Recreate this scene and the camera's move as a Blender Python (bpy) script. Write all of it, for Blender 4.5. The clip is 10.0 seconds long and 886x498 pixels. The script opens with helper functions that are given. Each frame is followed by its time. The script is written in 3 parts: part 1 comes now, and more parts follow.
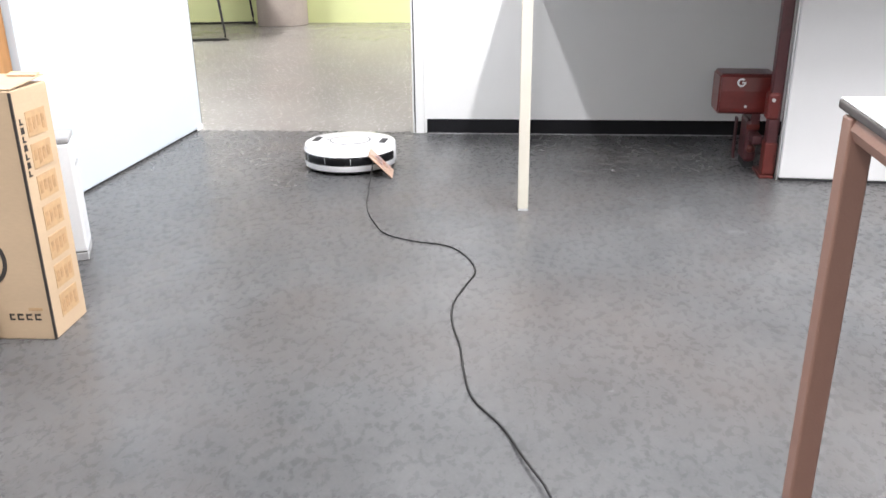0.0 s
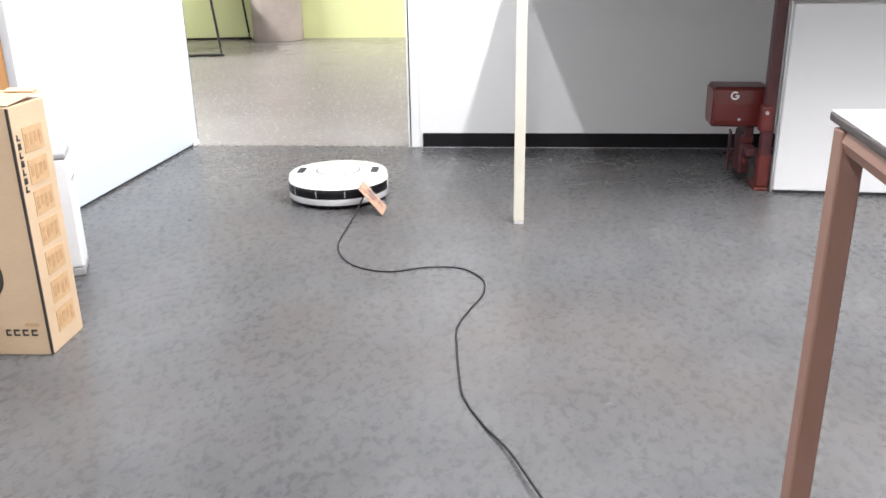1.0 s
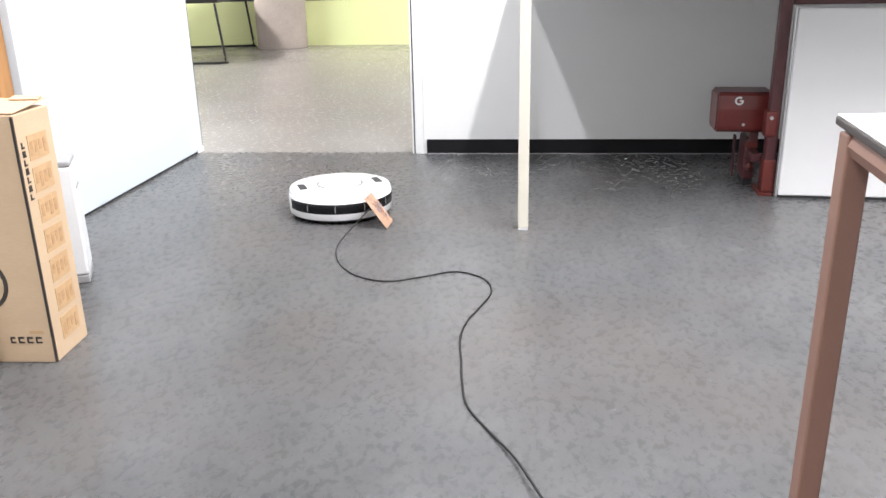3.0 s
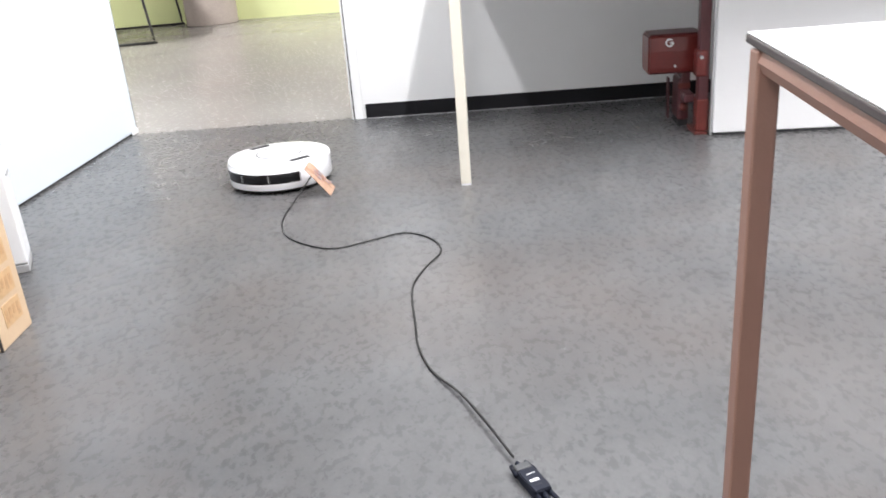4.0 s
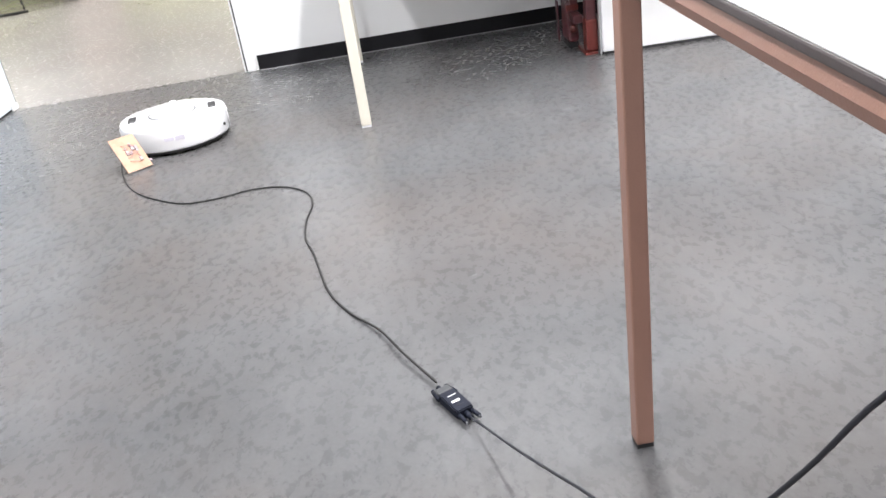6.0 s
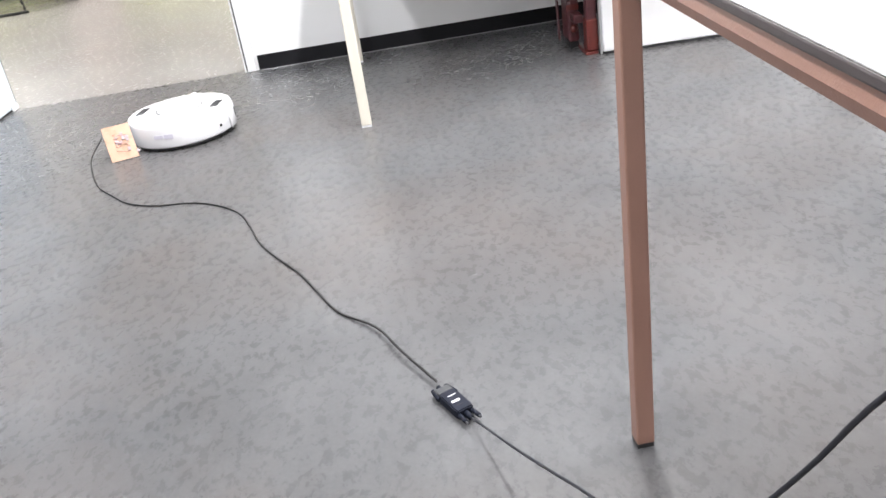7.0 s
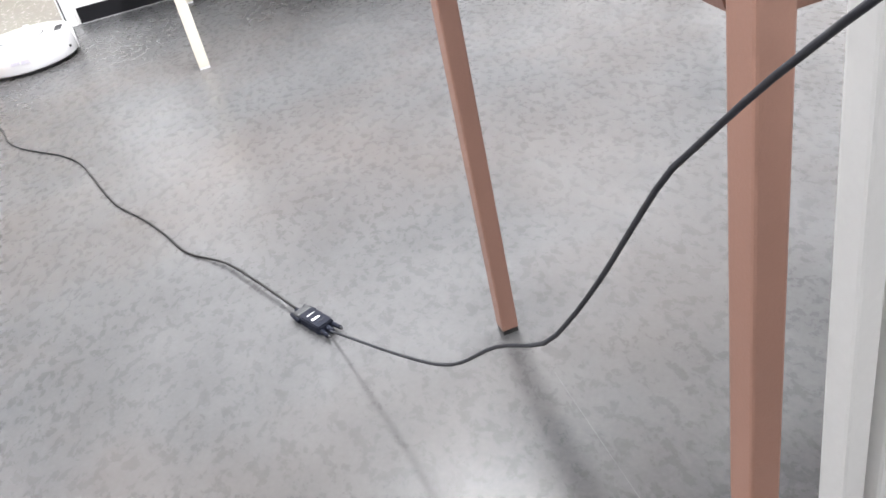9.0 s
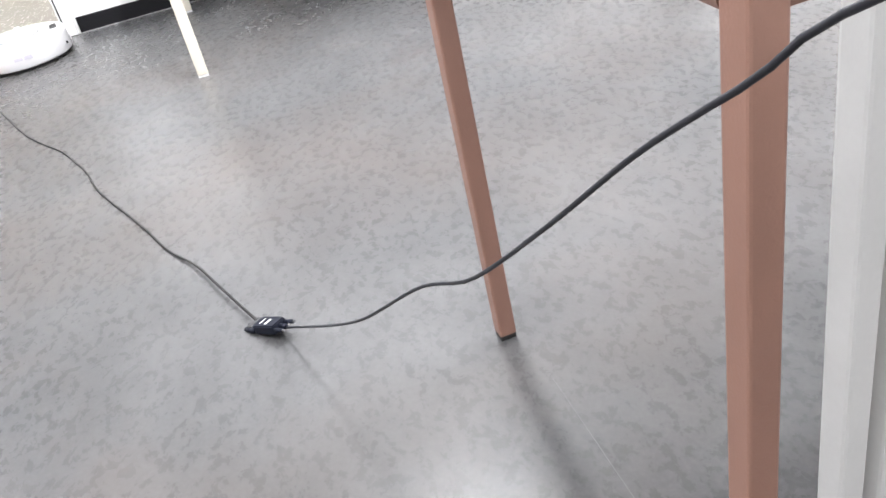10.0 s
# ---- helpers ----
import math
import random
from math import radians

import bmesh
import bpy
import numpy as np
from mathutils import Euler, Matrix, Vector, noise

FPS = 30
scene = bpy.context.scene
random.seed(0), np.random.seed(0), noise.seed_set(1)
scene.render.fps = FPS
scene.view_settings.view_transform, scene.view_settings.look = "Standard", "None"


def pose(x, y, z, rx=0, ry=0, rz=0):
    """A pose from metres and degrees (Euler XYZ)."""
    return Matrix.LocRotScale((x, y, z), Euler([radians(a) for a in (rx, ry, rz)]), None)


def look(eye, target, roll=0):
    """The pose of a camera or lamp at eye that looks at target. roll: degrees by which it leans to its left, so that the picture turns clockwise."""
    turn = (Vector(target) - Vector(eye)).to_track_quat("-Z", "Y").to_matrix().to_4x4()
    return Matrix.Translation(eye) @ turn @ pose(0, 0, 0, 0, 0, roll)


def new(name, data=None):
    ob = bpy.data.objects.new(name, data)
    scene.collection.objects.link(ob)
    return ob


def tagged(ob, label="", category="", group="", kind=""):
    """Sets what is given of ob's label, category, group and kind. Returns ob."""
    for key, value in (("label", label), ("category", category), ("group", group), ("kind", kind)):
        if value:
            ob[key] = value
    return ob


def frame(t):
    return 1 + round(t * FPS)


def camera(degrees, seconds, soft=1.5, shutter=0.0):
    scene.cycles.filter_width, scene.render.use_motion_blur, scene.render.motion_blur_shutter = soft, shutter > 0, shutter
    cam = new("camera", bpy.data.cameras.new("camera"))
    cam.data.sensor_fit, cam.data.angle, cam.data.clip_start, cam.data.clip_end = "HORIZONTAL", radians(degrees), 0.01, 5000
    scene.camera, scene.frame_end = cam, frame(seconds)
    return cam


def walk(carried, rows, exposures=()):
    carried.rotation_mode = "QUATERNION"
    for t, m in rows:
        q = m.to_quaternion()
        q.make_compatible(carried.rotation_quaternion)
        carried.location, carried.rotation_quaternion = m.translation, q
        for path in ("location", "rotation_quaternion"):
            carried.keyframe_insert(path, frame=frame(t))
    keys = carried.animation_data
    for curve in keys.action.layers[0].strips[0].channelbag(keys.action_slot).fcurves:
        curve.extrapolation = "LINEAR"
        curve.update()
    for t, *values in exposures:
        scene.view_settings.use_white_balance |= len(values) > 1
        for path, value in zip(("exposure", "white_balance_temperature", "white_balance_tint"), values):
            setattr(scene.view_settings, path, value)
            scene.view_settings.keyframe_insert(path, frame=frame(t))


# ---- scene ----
cam = camera(57.4, 10.0, 1.5, 0.4)
PATH = [
    (0, (0.436, -3.387, 0.732), (0.254, -1.52, 0.038), -0.7),
    (0.5, (0.434, -3.392, 0.733), (0.244, -1.512, 0.078), -1.0),
    (1, (0.436, -3.392, 0.733), (0.263, -1.513, 0.071), -0.9),
    (1.5, (0.437, -3.391, 0.732), (0.255, -1.51, 0.076), -1.0),
    (2, (0.434, -3.394, 0.732), (0.248, -1.51, 0.086), -0.9),
    (3.5, (0.441, -3.388, 0.731), (0.269, -1.504, 0.081), -1.6),
    (4, (0.454, -3.406, 0.711), (0.383, -1.545, -0.016), -4.6),
    (4.5, (0.463, -3.413, 0.709), (0.441, -1.567, -0.06), -5.4),
    (5, (0.475, -3.424, 0.697), (0.592, -1.626, -0.172), -8.3),
    (5.5, (0.476, -3.426, 0.699), (0.587, -1.629, -0.173), -8.7),
    (7, (0.477, -3.425, 0.697), (0.585, -1.628, -0.174), -8.8),
    (7.5, (0.479, -3.424, 0.697), (0.583, -1.628, -0.175), -9.0),
    (8, (0.48, -3.427, 0.694), (0.601, -1.642, -0.199), -9.6),
    (8.5, (0.491, -3.429, 0.677), (0.683, -1.685, -0.284), -11.0),
    (9, (0.506, -3.451, 0.669), (0.855, -1.791, -0.391), -13.3),
    (9.5, (0.509, -3.451, 0.664), (0.849, -1.777, -0.378), -13.5),
    (10, (0.509, -3.451, 0.663), (0.864, -1.781, -0.379), -13.4),
]
walk(cam, [(t, look(eye, target, roll)) for t, eye, target, roll in PATH],
     [(0.0, -0.24), (3.6, -0.24), (5.0, -0.12), (8.2, 0.0), (9.0, 0.16), (10.0, 0.16)])

# ---- world and light ----
world = bpy.data.worlds.new("world")
scene.world = world
world.use_nodes = True
world.node_tree.nodes["Background"].inputs[0].default_value = (0.75, 0.82, 1.0, 1)
world.node_tree.nodes["Background"].inputs[1].default_value = 0.05
CEILING = 2.5


def tube_lamp(x, y, length, watts, colour=(0.985, 0.978, 0.995)):
    """A linear ceiling lamp along y: housing, glowing diffuser and the light below it."""
    data = bpy.data.lights.new("tube_light", "AREA")
    data.shape, data.size, data.size_y, data.energy, data.color = "RECTANGLE", 0.07, length, watts, colour
    ob = new("tube_light", data)
    ob.matrix_world = pose(x, y, CEILING - 0.075)
    LAMPS.append((x, y, length))


LAMPS = []
tube_lamp(-0.30, -1.55, 1.5, 30)
tube_lamp(0.90, -1.55, 1.5, 104)
# Unseen, added to brighten the right side of the floor.
tube_lamp(2.10, -2.2, 1.5, 112)
# Unseen, added to brighten the west faces of the table legs.
tube_lamp(-0.30, -3.35, 1.5, 54)
# Unseen dim fill lamps behind the camera.
tube_lamp(0.90, -4.5, 1.5, 4)
tube_lamp(2.10, -4.5, 1.5, 18)
# Unseen hall lamps, set aside so the doorway floor mirrors none of them.
tube_lamp(1.30, 2.2, 1.8, 165, (1.0, 0.965, 0.95))
tube_lamp(1.30, 4.5, 1.5, 145, (1.0, 0.97, 0.95))
tube_lamp(-3.70, 3.0, 1.8, 190, (1.0, 0.97, 0.95))
# Added out of view to fill the shade on the green wall.
tube_lamp(-3.90, 4.85, 1.2, 80, (1.0, 0.97, 0.95))


# ---- materials ----
def mat(name, colour, rough=0.5, metal=0.0, vary=0.08, scale=12.0, fine=90.0, bump=0.02, spec=0.5, coat=0.0, stretch=(1, 1, 1)):
    """A painted or moulded surface: two scales of colour change, a rough map and a fine relief."""
    m = bpy.data.materials.new(name)
    m.use_nodes = True
    t = m.node_tree
    b = t.nodes["Principled BSDF"]
    b.inputs["Metallic"].default_value = metal
    b.inputs["Specular IOR Level"].default_value = spec
    b.inputs["Coat Weight"].default_value = coat
    co = t.nodes.new("ShaderNodeTexCoord")
    mp = t.nodes.new("ShaderNodeMapping")
    mp.inputs["Scale"].default_value = stretch
    t.links.new(co.outputs["Object"], mp.inputs["Vector"])
    n1 = t.nodes.new("ShaderNodeTexNoise")
    n1.inputs["Scale"].default_value, n1.inputs["Detail"].default_value = scale, 5
    n2 = t.nodes.new("ShaderNodeTexNoise")
    n2.inputs["Scale"].default_value, n2.inputs["Detail"].default_value = fine, 3
    for n in (n1, n2):
        t.links.new(mp.outputs["Vector"], n.inputs["Vector"])
    add = t.nodes.new("ShaderNodeMath")
    add.operation = "ADD"
    t.links.new(n1.outputs["Fac"], add.inputs[0])
    half = t.nodes.new("ShaderNodeMath")
    half.operation = "MULTIPLY"
    half.inputs[1].default_value = 0.5
    t.links.new(n2.outputs["Fac"], half.inputs[0])
    t.links.new(half.outputs[0], add.inputs[1])
    ramp = t.nodes.new("ShaderNodeMapRange")
    ramp.inputs["From Min"].default_value, ramp.inputs["From Max"].default_value = 0.45, 1.05
    ramp.inputs["To Min"].default_value, ramp.inputs["To Max"].default_value = 1 - vary, 1 + vary
    t.links.new(add.outputs[0], ramp.inputs["Value"])
    mul = t.nodes.new("ShaderNodeVectorMath")
    mul.operation = "SCALE"
    mul.inputs[0].default_value = colour
    t.links.new(ramp.outputs[0], mul.inputs["Scale"])
    t.links.new(mul.outputs[0], b.inputs["Base Color"])
    rr = t.nodes.new("ShaderNodeMapRange")
    rr.inputs["To Min"].default_value, rr.inputs["To Max"].default_value = max(rough - 0.08, 0.02), min(rough + 0.08, 1)
    t.links.new(n1.outputs["Fac"], rr.inputs["Value"])
    t.links.new(rr.outputs[0], b.inputs["Roughness"])
    if bump:
        bp = t.nodes.new("ShaderNodeBump")
        bp.inputs["Strength"].default_value, bp.inputs["Distance"].default_value = bump * 5, 0.001
        t.links.new(n2.outputs["Fac"], bp.inputs["Height"])
        t.links.new(bp.outputs[0], b.inputs["Normal"])
    return m


def glow(name, colour, strength):
    m = bpy.data.materials.new(name)
    m.use_nodes = True
    b = m.node_tree.nodes["Principled BSDF"]
    b.inputs["Emission Color"].default_value = (*colour, 1)
    b.inputs["Emission Strength"].default_value = strength
    return m


def vinyl(name, dark, light, warm, rough, contrast=1.0):
    """Marbled sheet floor: cloudy base, short streaks, brown patches, soft gloss and scuffs."""
    m = bpy.data.materials.new(name)
    m.use_nodes = True
    t = m.node_tree
    b = t.nodes["Principled BSDF"]
    co = t.nodes.new("ShaderNodeTexCoord")

    def noise_at(scale, detail, rot=0.0, stretch=(1, 1, 1), distort=0.0, roughness=0.6):
        mp = t.nodes.new("ShaderNodeMapping")
        mp.inputs["Rotation"].default_value = (0, 0, rot)
        mp.inputs["Scale"].default_value = stretch
        t.links.new(co.outputs["Object"], mp.inputs["Vector"])
        n = t.nodes.new("ShaderNodeTexNoise")
        n.inputs["Scale"].default_value, n.inputs["Detail"].default_value = scale, detail
        n.inputs["Distortion"].default_value, n.inputs["Roughness"].default_value = distort, roughness
        t.links.new(mp.outputs["Vector"], n.inputs["Vector"])
        return n.outputs["Fac"]

    def mix(fac, a, c):
        x = t.nodes.new("ShaderNodeMix")
        x.data_type = "RGBA"
        t.links.new(fac, x.inputs["Factor"])
        for value, socket in ((a, x.inputs["A"]), (c, x.inputs["B"])):
            if isinstance(value, tuple):
                socket.default_value = (*value, 1)
            else:
                t.links.new(value, socket)
        return x.outputs["Result"]

    def spread(value, low, high, top=1.0):
        r = t.nodes.new("ShaderNodeMapRange")
        r.inputs["From Min"].default_value, r.inputs["From Max"].default_value = min(low, high), max(low, high)
        r.inputs["To Min"].default_value, r.inputs["To Max"].default_value = (0.0, top) if low < high else (top, 0.0)
        t.links.new(value, r.inputs["Value"])
        return r.outputs[0]

    cloud = noise_at(2.2, 7, 0.3, (1, 0.75, 1), 0.1, 0.68)
    clump = noise_at(9.0, 7, -0.4, (1, 0.7, 1), 0.1, 0.70)
    streak = noise_at(52, 6, -0.55, (1, 0.70, 1), 0.25, 0.68)
    grain = noise_at(150, 4, 0.9, (1, 1, 1), 0.0, 0.6)
    patch = noise_at(1.5, 5, 1.1, (1, 1, 1), 0.2)
    base = mix(spread(cloud, 0.30, 0.70), tuple(c * 0.86 for c in dark), light)
    mottled = mix(spread(streak, 0.48, 0.76, 0.42 * contrast), base, tuple(c * 1.5 for c in light))
    both = t.nodes.new("ShaderNodeMath")
    both.operation = "MULTIPLY"
    t.links.new(spread(streak, 0.56, 0.30, 0.36 * contrast), both.inputs[0])
    t.links.new(spread(clump, 0.40, 0.70), both.inputs[1])
    veined = mix(both.outputs[0], mottled, tuple(c * 0.35 for c in dark))
    flecks = mix(spread(grain, 0.50, 0.80, 0.5 * contrast), veined, tuple(c * 1.4 for c in light))
    specks = mix(spread(grain, 0.50, 0.20, 0.5 * contrast), flecks, tuple(c * 0.5 for c in dark))
    browned = mix(spread(patch, 0.44, 0.70, 0.5), specks, warm)
    t.links.new(browned, b.inputs["Base Color"])
    r = t.nodes.new("ShaderNodeMapRange")
    r.inputs["To Min"].default_value, r.inputs["To Max"].default_value = rough - 0.06, rough + 0.08
    t.links.new(streak, r.inputs["Value"])
    t.links.new(r.outputs[0], b.inputs["Roughness"])
    b.inputs["IOR"].default_value = 1.32 if contrast > 0.5 else 1.45
    if contrast > 0.5:
        bp = t.nodes.new("ShaderNodeBump")
        bp.inputs["Strength"].default_value, bp.inputs["Distance"].default_value = 0.06, 0.001
        t.links.new(grain, bp.inputs["Height"])
        t.links.new(bp.outputs[0], b.inputs["Normal"])
    return m


M = {
    "floor": vinyl("grey_vinyl", (0.068, 0.069, 0.072), (0.114, 0.115, 0.119), (0.098, 0.083, 0.076), 0.27, 0.62),
    "hall_floor": vinyl("pale_floor", (0.225, 0.215, 0.203), (0.265, 0.255, 0.242), (0.235, 0.208, 0.196), 0.25, 0.0),
    "wall": mat("white_wall_paint", (0.80, 0.80, 0.80), 0.7, vary=0.02, scale=3, fine=160, bump=0.02),
    "panel": mat("white_panel", (0.60, 0.665, 0.735), 0.35, vary=0.015, scale=2, bump=0.0),
    "green": mat("lime_paint", (0.74, 0.80, 0.42), 0.6, vary=0.04, scale=2, bump=0.01),
    "concrete": mat("column_concrete", (0.40, 0.35, 0.32), 0.75, vary=0.14, scale=4, fine=45, bump=0.08),
    "ceiling": mat("ceiling_paint", (0.75, 0.75, 0.74), 0.8, vary=0.02, scale=3),
    "black": mat("black_skirting", (0.009, 0.009, 0.011), 0.55, vary=0.2, scale=6, spec=0.2),
    # For dark strips and feet, and for the shade put under the panel.
    "dark": mat("dark_parts_and_gap_shade", (0.02, 0.02, 0.022), 0.7, vary=0.2),
    "brown": mat("brown_powder_coat", (0.30, 0.165, 0.125), 0.42, vary=0.06, scale=9, fine=420, bump=0.05),
    "white_coat": mat("white_powder_coat", (0.66, 0.625, 0.545), 0.4, vary=0.04, scale=8, fine=300, bump=0.03),
    "laminate": mat("white_laminate", (0.85, 0.85, 0.86), 0.35, vary=0.01, bump=0.0),
    "edge": mat("dark_board_edge", (0.075, 0.062, 0.062), 0.5, vary=0.15, scale=20),
    "rubber": mat("black_rubber", (0.016, 0.016, 0.017), 0.55, vary=0.25, scale=30, fine=200),
    "cable": mat("black_cable_sheath", (0.014, 0.0135, 0.014), 0.5, vary=0.2, scale=40, fine=300, spec=0.3),
    "cable_b": mat("slate_cable_sheath", (0.017, 0.018, 0.024), 0.48, vary=0.2, scale=40, fine=300, spec=0.35),
    "adapter": mat("charcoal_plastic", (0.010, 0.012, 0.021), 0.6, vary=0.15, scale=30, fine=400, bump=0.04, spec=0.15),
    "adapter_grey": mat("grey_plastic_hood", (0.032, 0.034, 0.038), 0.55, vary=0.15, scale=30, fine=400),
    "steel": mat("screw_steel", (0.35, 0.35, 0.37), 0.35, metal=1.0),
    "print_white": mat("white_print", (0.75, 0.75, 0.75), 0.6, vary=0.05),
    "robot": mat("white_gloss_plastic", (0.84, 0.84, 0.86), 0.16, vary=0.01, scale=6, bump=0.0, coat=0.4),
    "robot_line": mat("grey_seam", (0.16, 0.16, 0.17), 0.6, vary=0.1),
    "robot_pad": mat("grey_soft_pad", (0.030, 0.030, 0.032), 0.8, vary=0.15, scale=80, fine=600, bump=0.1),
    "robot_label": mat("lilac_grey_print", (0.58, 0.56, 0.64), 0.5, vary=0.1),
    "smoked": mat("smoked_plastic", (0.007, 0.007, 0.008), 0.22, vary=0.2, scale=20, bump=0.0, spec=0.3),
    "board": mat("copper_laminate_board", (0.45, 0.275, 0.185), 0.28, vary=0.12, scale=25, fine=140, bump=0.03, coat=0.5),
    "solder": mat("solder_and_parts", (0.36, 0.30, 0.32), 0.3, metal=0.6, vary=0.2, scale=60),
    "wire": mat("pinkish_wire", (0.42, 0.22, 0.20), 0.5, vary=0.1),
    "card": mat("kraft_cardboard", (0.55, 0.405, 0.268), 0.8, vary=0.07, scale=5, fine=70, bump=0.05, stretch=(1, 1, 3)),
    "card_print": mat("brown_print", (0.50, 0.325, 0.175), 0.8, vary=0.12, scale=50, fine=180),
    "card_pale": mat("worn_card_edge", (0.66, 0.47, 0.29), 0.85, vary=0.1),
    "card_dark": mat("darker_brown_print", (0.43, 0.262, 0.132), 0.8, vary=0.25, scale=80, fine=260),
    "ink": mat("black_ink", (0.035, 0.028, 0.025), 0.7, vary=0.2),
    "plastic_white": mat("off_white_plastic", (0.74, 0.75, 0.77), 0.45, vary=0.03, scale=8),
    "plastic_grey": mat("grey_plastic", (0.34, 0.34, 0.35), 0.5, vary=0.08),
    "stand": mat("white_stand_paint", (0.50, 0.50, 0.495), 0.45, vary=0.05, scale=14, fine=240, bump=0.04),
    "grey_leaf": mat("grey_leaf_paint", (0.33, 0.35, 0.36), 0.5, vary=0.06, scale=5),
    "wood": mat("orange_wood", (0.40, 0.20, 0.075), 0.5, vary=0.2, scale=6, fine=60, stretch=(8, 8, 0.6)),
    "red": mat("dark_red_plastic", (0.14, 0.017, 0.014), 0.34, vary=0.25, scale=14, fine=120, coat=0.2),
    "maroon": mat("maroon_panel", (0.085, 0.022, 0.026), 0.35, vary=0.35, scale=18, fine=120),
    "orange_red": mat("orange_red_plastic", (0.13, 0.022, 0.017), 0.35, vary=0.25, scale=20),
    "silver": mat("aluminium_trim", (0.62, 0.62, 0.63), 0.35, metal=0.7, vary=0.05),
    "chair": mat("black_chair_metal", (0.018, 0.018, 0.019), 0.4, vary=0.2),
    "lamp_glow": glow("lamp_diffuser", (1.0, 0.97, 0.94), 6.0),
    "scuff": mat("pale_scuff", (0.17, 0.17, 0.175), 0.6, vary=0.3, scale=60, fine=300),
}


# ---- mesh helpers ----
def link(name, bm, material, parent=None, label="", smooth=False):
    me = bpy.data.meshes.new(name)
    bm.normal_update()
    bm.to_mesh(me)
    bm.free()
    me.materials.append(M[material])
    if smooth:
        for p in me.polygons:
            p.use_smooth = True
    ob = new(name, me)
    if parent:
        ob.parent = parent
    if label:
        tagged(ob, label)
    return ob


def part(name, bm, material, parent, label="", smooth=False):
    return link(name, bm, material, parent, label, smooth)


def thing(name, m, label, category, group=""):
    ob = new(name)
    ob.empty_display_size = 0.05
    ob.matrix_world = m
    return tagged(ob, label, category, group)


def box(x0, x1, y0, y1, z0, z1, bevel=0.0, seg=2, bm=None):
    """A block between those bounds, with rounded edges."""
    own = bmesh.new()
    bmesh.ops.create_cube(own, size=1)
    for v in own.verts:
        v.co = Vector(((x0 + x1) / 2 + v.co.x * (x1 - x0), (y0 + y1) / 2 + v.co.y * (y1 - y0), (z0 + z1) / 2 + v.co.z * (z1 - z0)))
    if bevel:
        bmesh.ops.bevel(own, geom=own.edges[:], offset=bevel, segments=seg, affect="EDGES", profile=0.5)
    return join(bm, own)


def join(bm, own):
    if bm is None:
        return own
    me = bpy.data.meshes.new("tmp")
    own.to_mesh(me)
    own.free()
    bm.from_mesh(me)
    bpy.data.meshes.remove(me)
    return bm


def lathe(profile, seg=64, a0=0.0, a1=360.0, bm=None):
    """Turn (radius, height) pairs round z, whole or over an arc with closed ends."""
    bm = bm or bmesh.new()
    whole = a1 - a0 >= 359.9
    n = seg if whole else seg + 1
    rings = []
    for i in range(n):
        a = radians(a0 + (a1 - a0) * i / seg)
        rings.append([bm.verts.new((r * math.cos(a), r * math.sin(a), z)) for r, z in profile])
    for i in range(seg):
        p, q = rings[i], rings[(i + 1) % n]
        for k in range(len(profile) - 1):
            try:
                bm.faces.new((p[k], q[k], q[k + 1], p[k + 1]))
            except ValueError:
                pass
    if not whole:
        bm.faces.new(rings[0])
        bm.faces.new(rings[-1][::-1])
    bmesh.ops.remove_doubles(bm, verts=bm.verts[:], dist=1e-6)
    bmesh.ops.recalc_face_normals(bm, faces=bm.faces[:])
    return bm


def rod(points, radius, sides=8, bm=None, caps=True):
    """A round bar along points."""
    bm = bm or bmesh.new()
    pts = [Vector(p) for p in points]
    rings = []
    for i, p in enumerate(pts):
        d = (pts[min(i + 1, len(pts) - 1)] - pts[max(i - 1, 0)]).normalized()
        q = d.to_track_quat("Z", "Y")
        rings.append([bm.verts.new(p + q @ Vector((radius * math.cos(2 * math.pi * k / sides), radius * math.sin(2 * math.pi * k / sides), 0))) for k in range(sides)])
    for a, b in zip(rings, rings[1:]):
        for k in range(sides):
            bm.faces.new((a[k], a[(k + 1) % sides], b[(k + 1) % sides], b[k]))
    if caps:
        bm.faces.new(rings[0][::-1])
        bm.faces.new(rings[-1])
    return bm


def disc(x, y, z, r, h, seg=32, bm=None):
    own = bmesh.new()
    bmesh.ops.create_cone(own, cap_ends=True, segments=seg, radius1=r, radius2=r, depth=h)
    bmesh.ops.translate(own, verts=own.verts[:], vec=(x, y, z))
    return join(bm, own)


def move(bm, m):
    bmesh.ops.transform(bm, matrix=m, verts=bm.verts[:])
    return bm


def smooth_path(nodes, count):
    """Evenly spaced points on a curve through the nodes."""
    p = [Vector(n) for n in nodes]
    p = [p[0] * 2 - p[1]] + p + [p[-1] * 2 - p[-2]]
    fine = []
    for i in range(1, len(p) - 2):
        for k in range(12):
            u = k / 12
            fine.append(0.5 * (2 * p[i] + (p[i + 1] - p[i - 1]) * u + (2 * p[i - 1] - 5 * p[i] + 4 * p[i + 1] - p[i + 2]) * u * u + (3 * p[i] - p[i - 1] - 3 * p[i + 1] + p[i + 2]) * u ** 3))
    fine.append(p[-2])
    gone = [0.0]
    for a, b in zip(fine, fine[1:]):
        gone.append(gone[-1] + (b - a).length)
    out, k = [], 0
    for i in range(count):
        s = gone[-1] * i / (count - 1)
        while k < len(fine) - 2 and gone[k + 1] < s:
            k += 1
        out.append(fine[k].lerp(fine[k + 1], (s - gone[k]) / max(gone[k + 1] - gone[k], 1e-9)))
    return out


# ---- the setting ----
def structure(name, bm, material, label="", smooth=False):
    return tagged(link(name, bm, material, None, "", smooth), label, "", "", "structure")


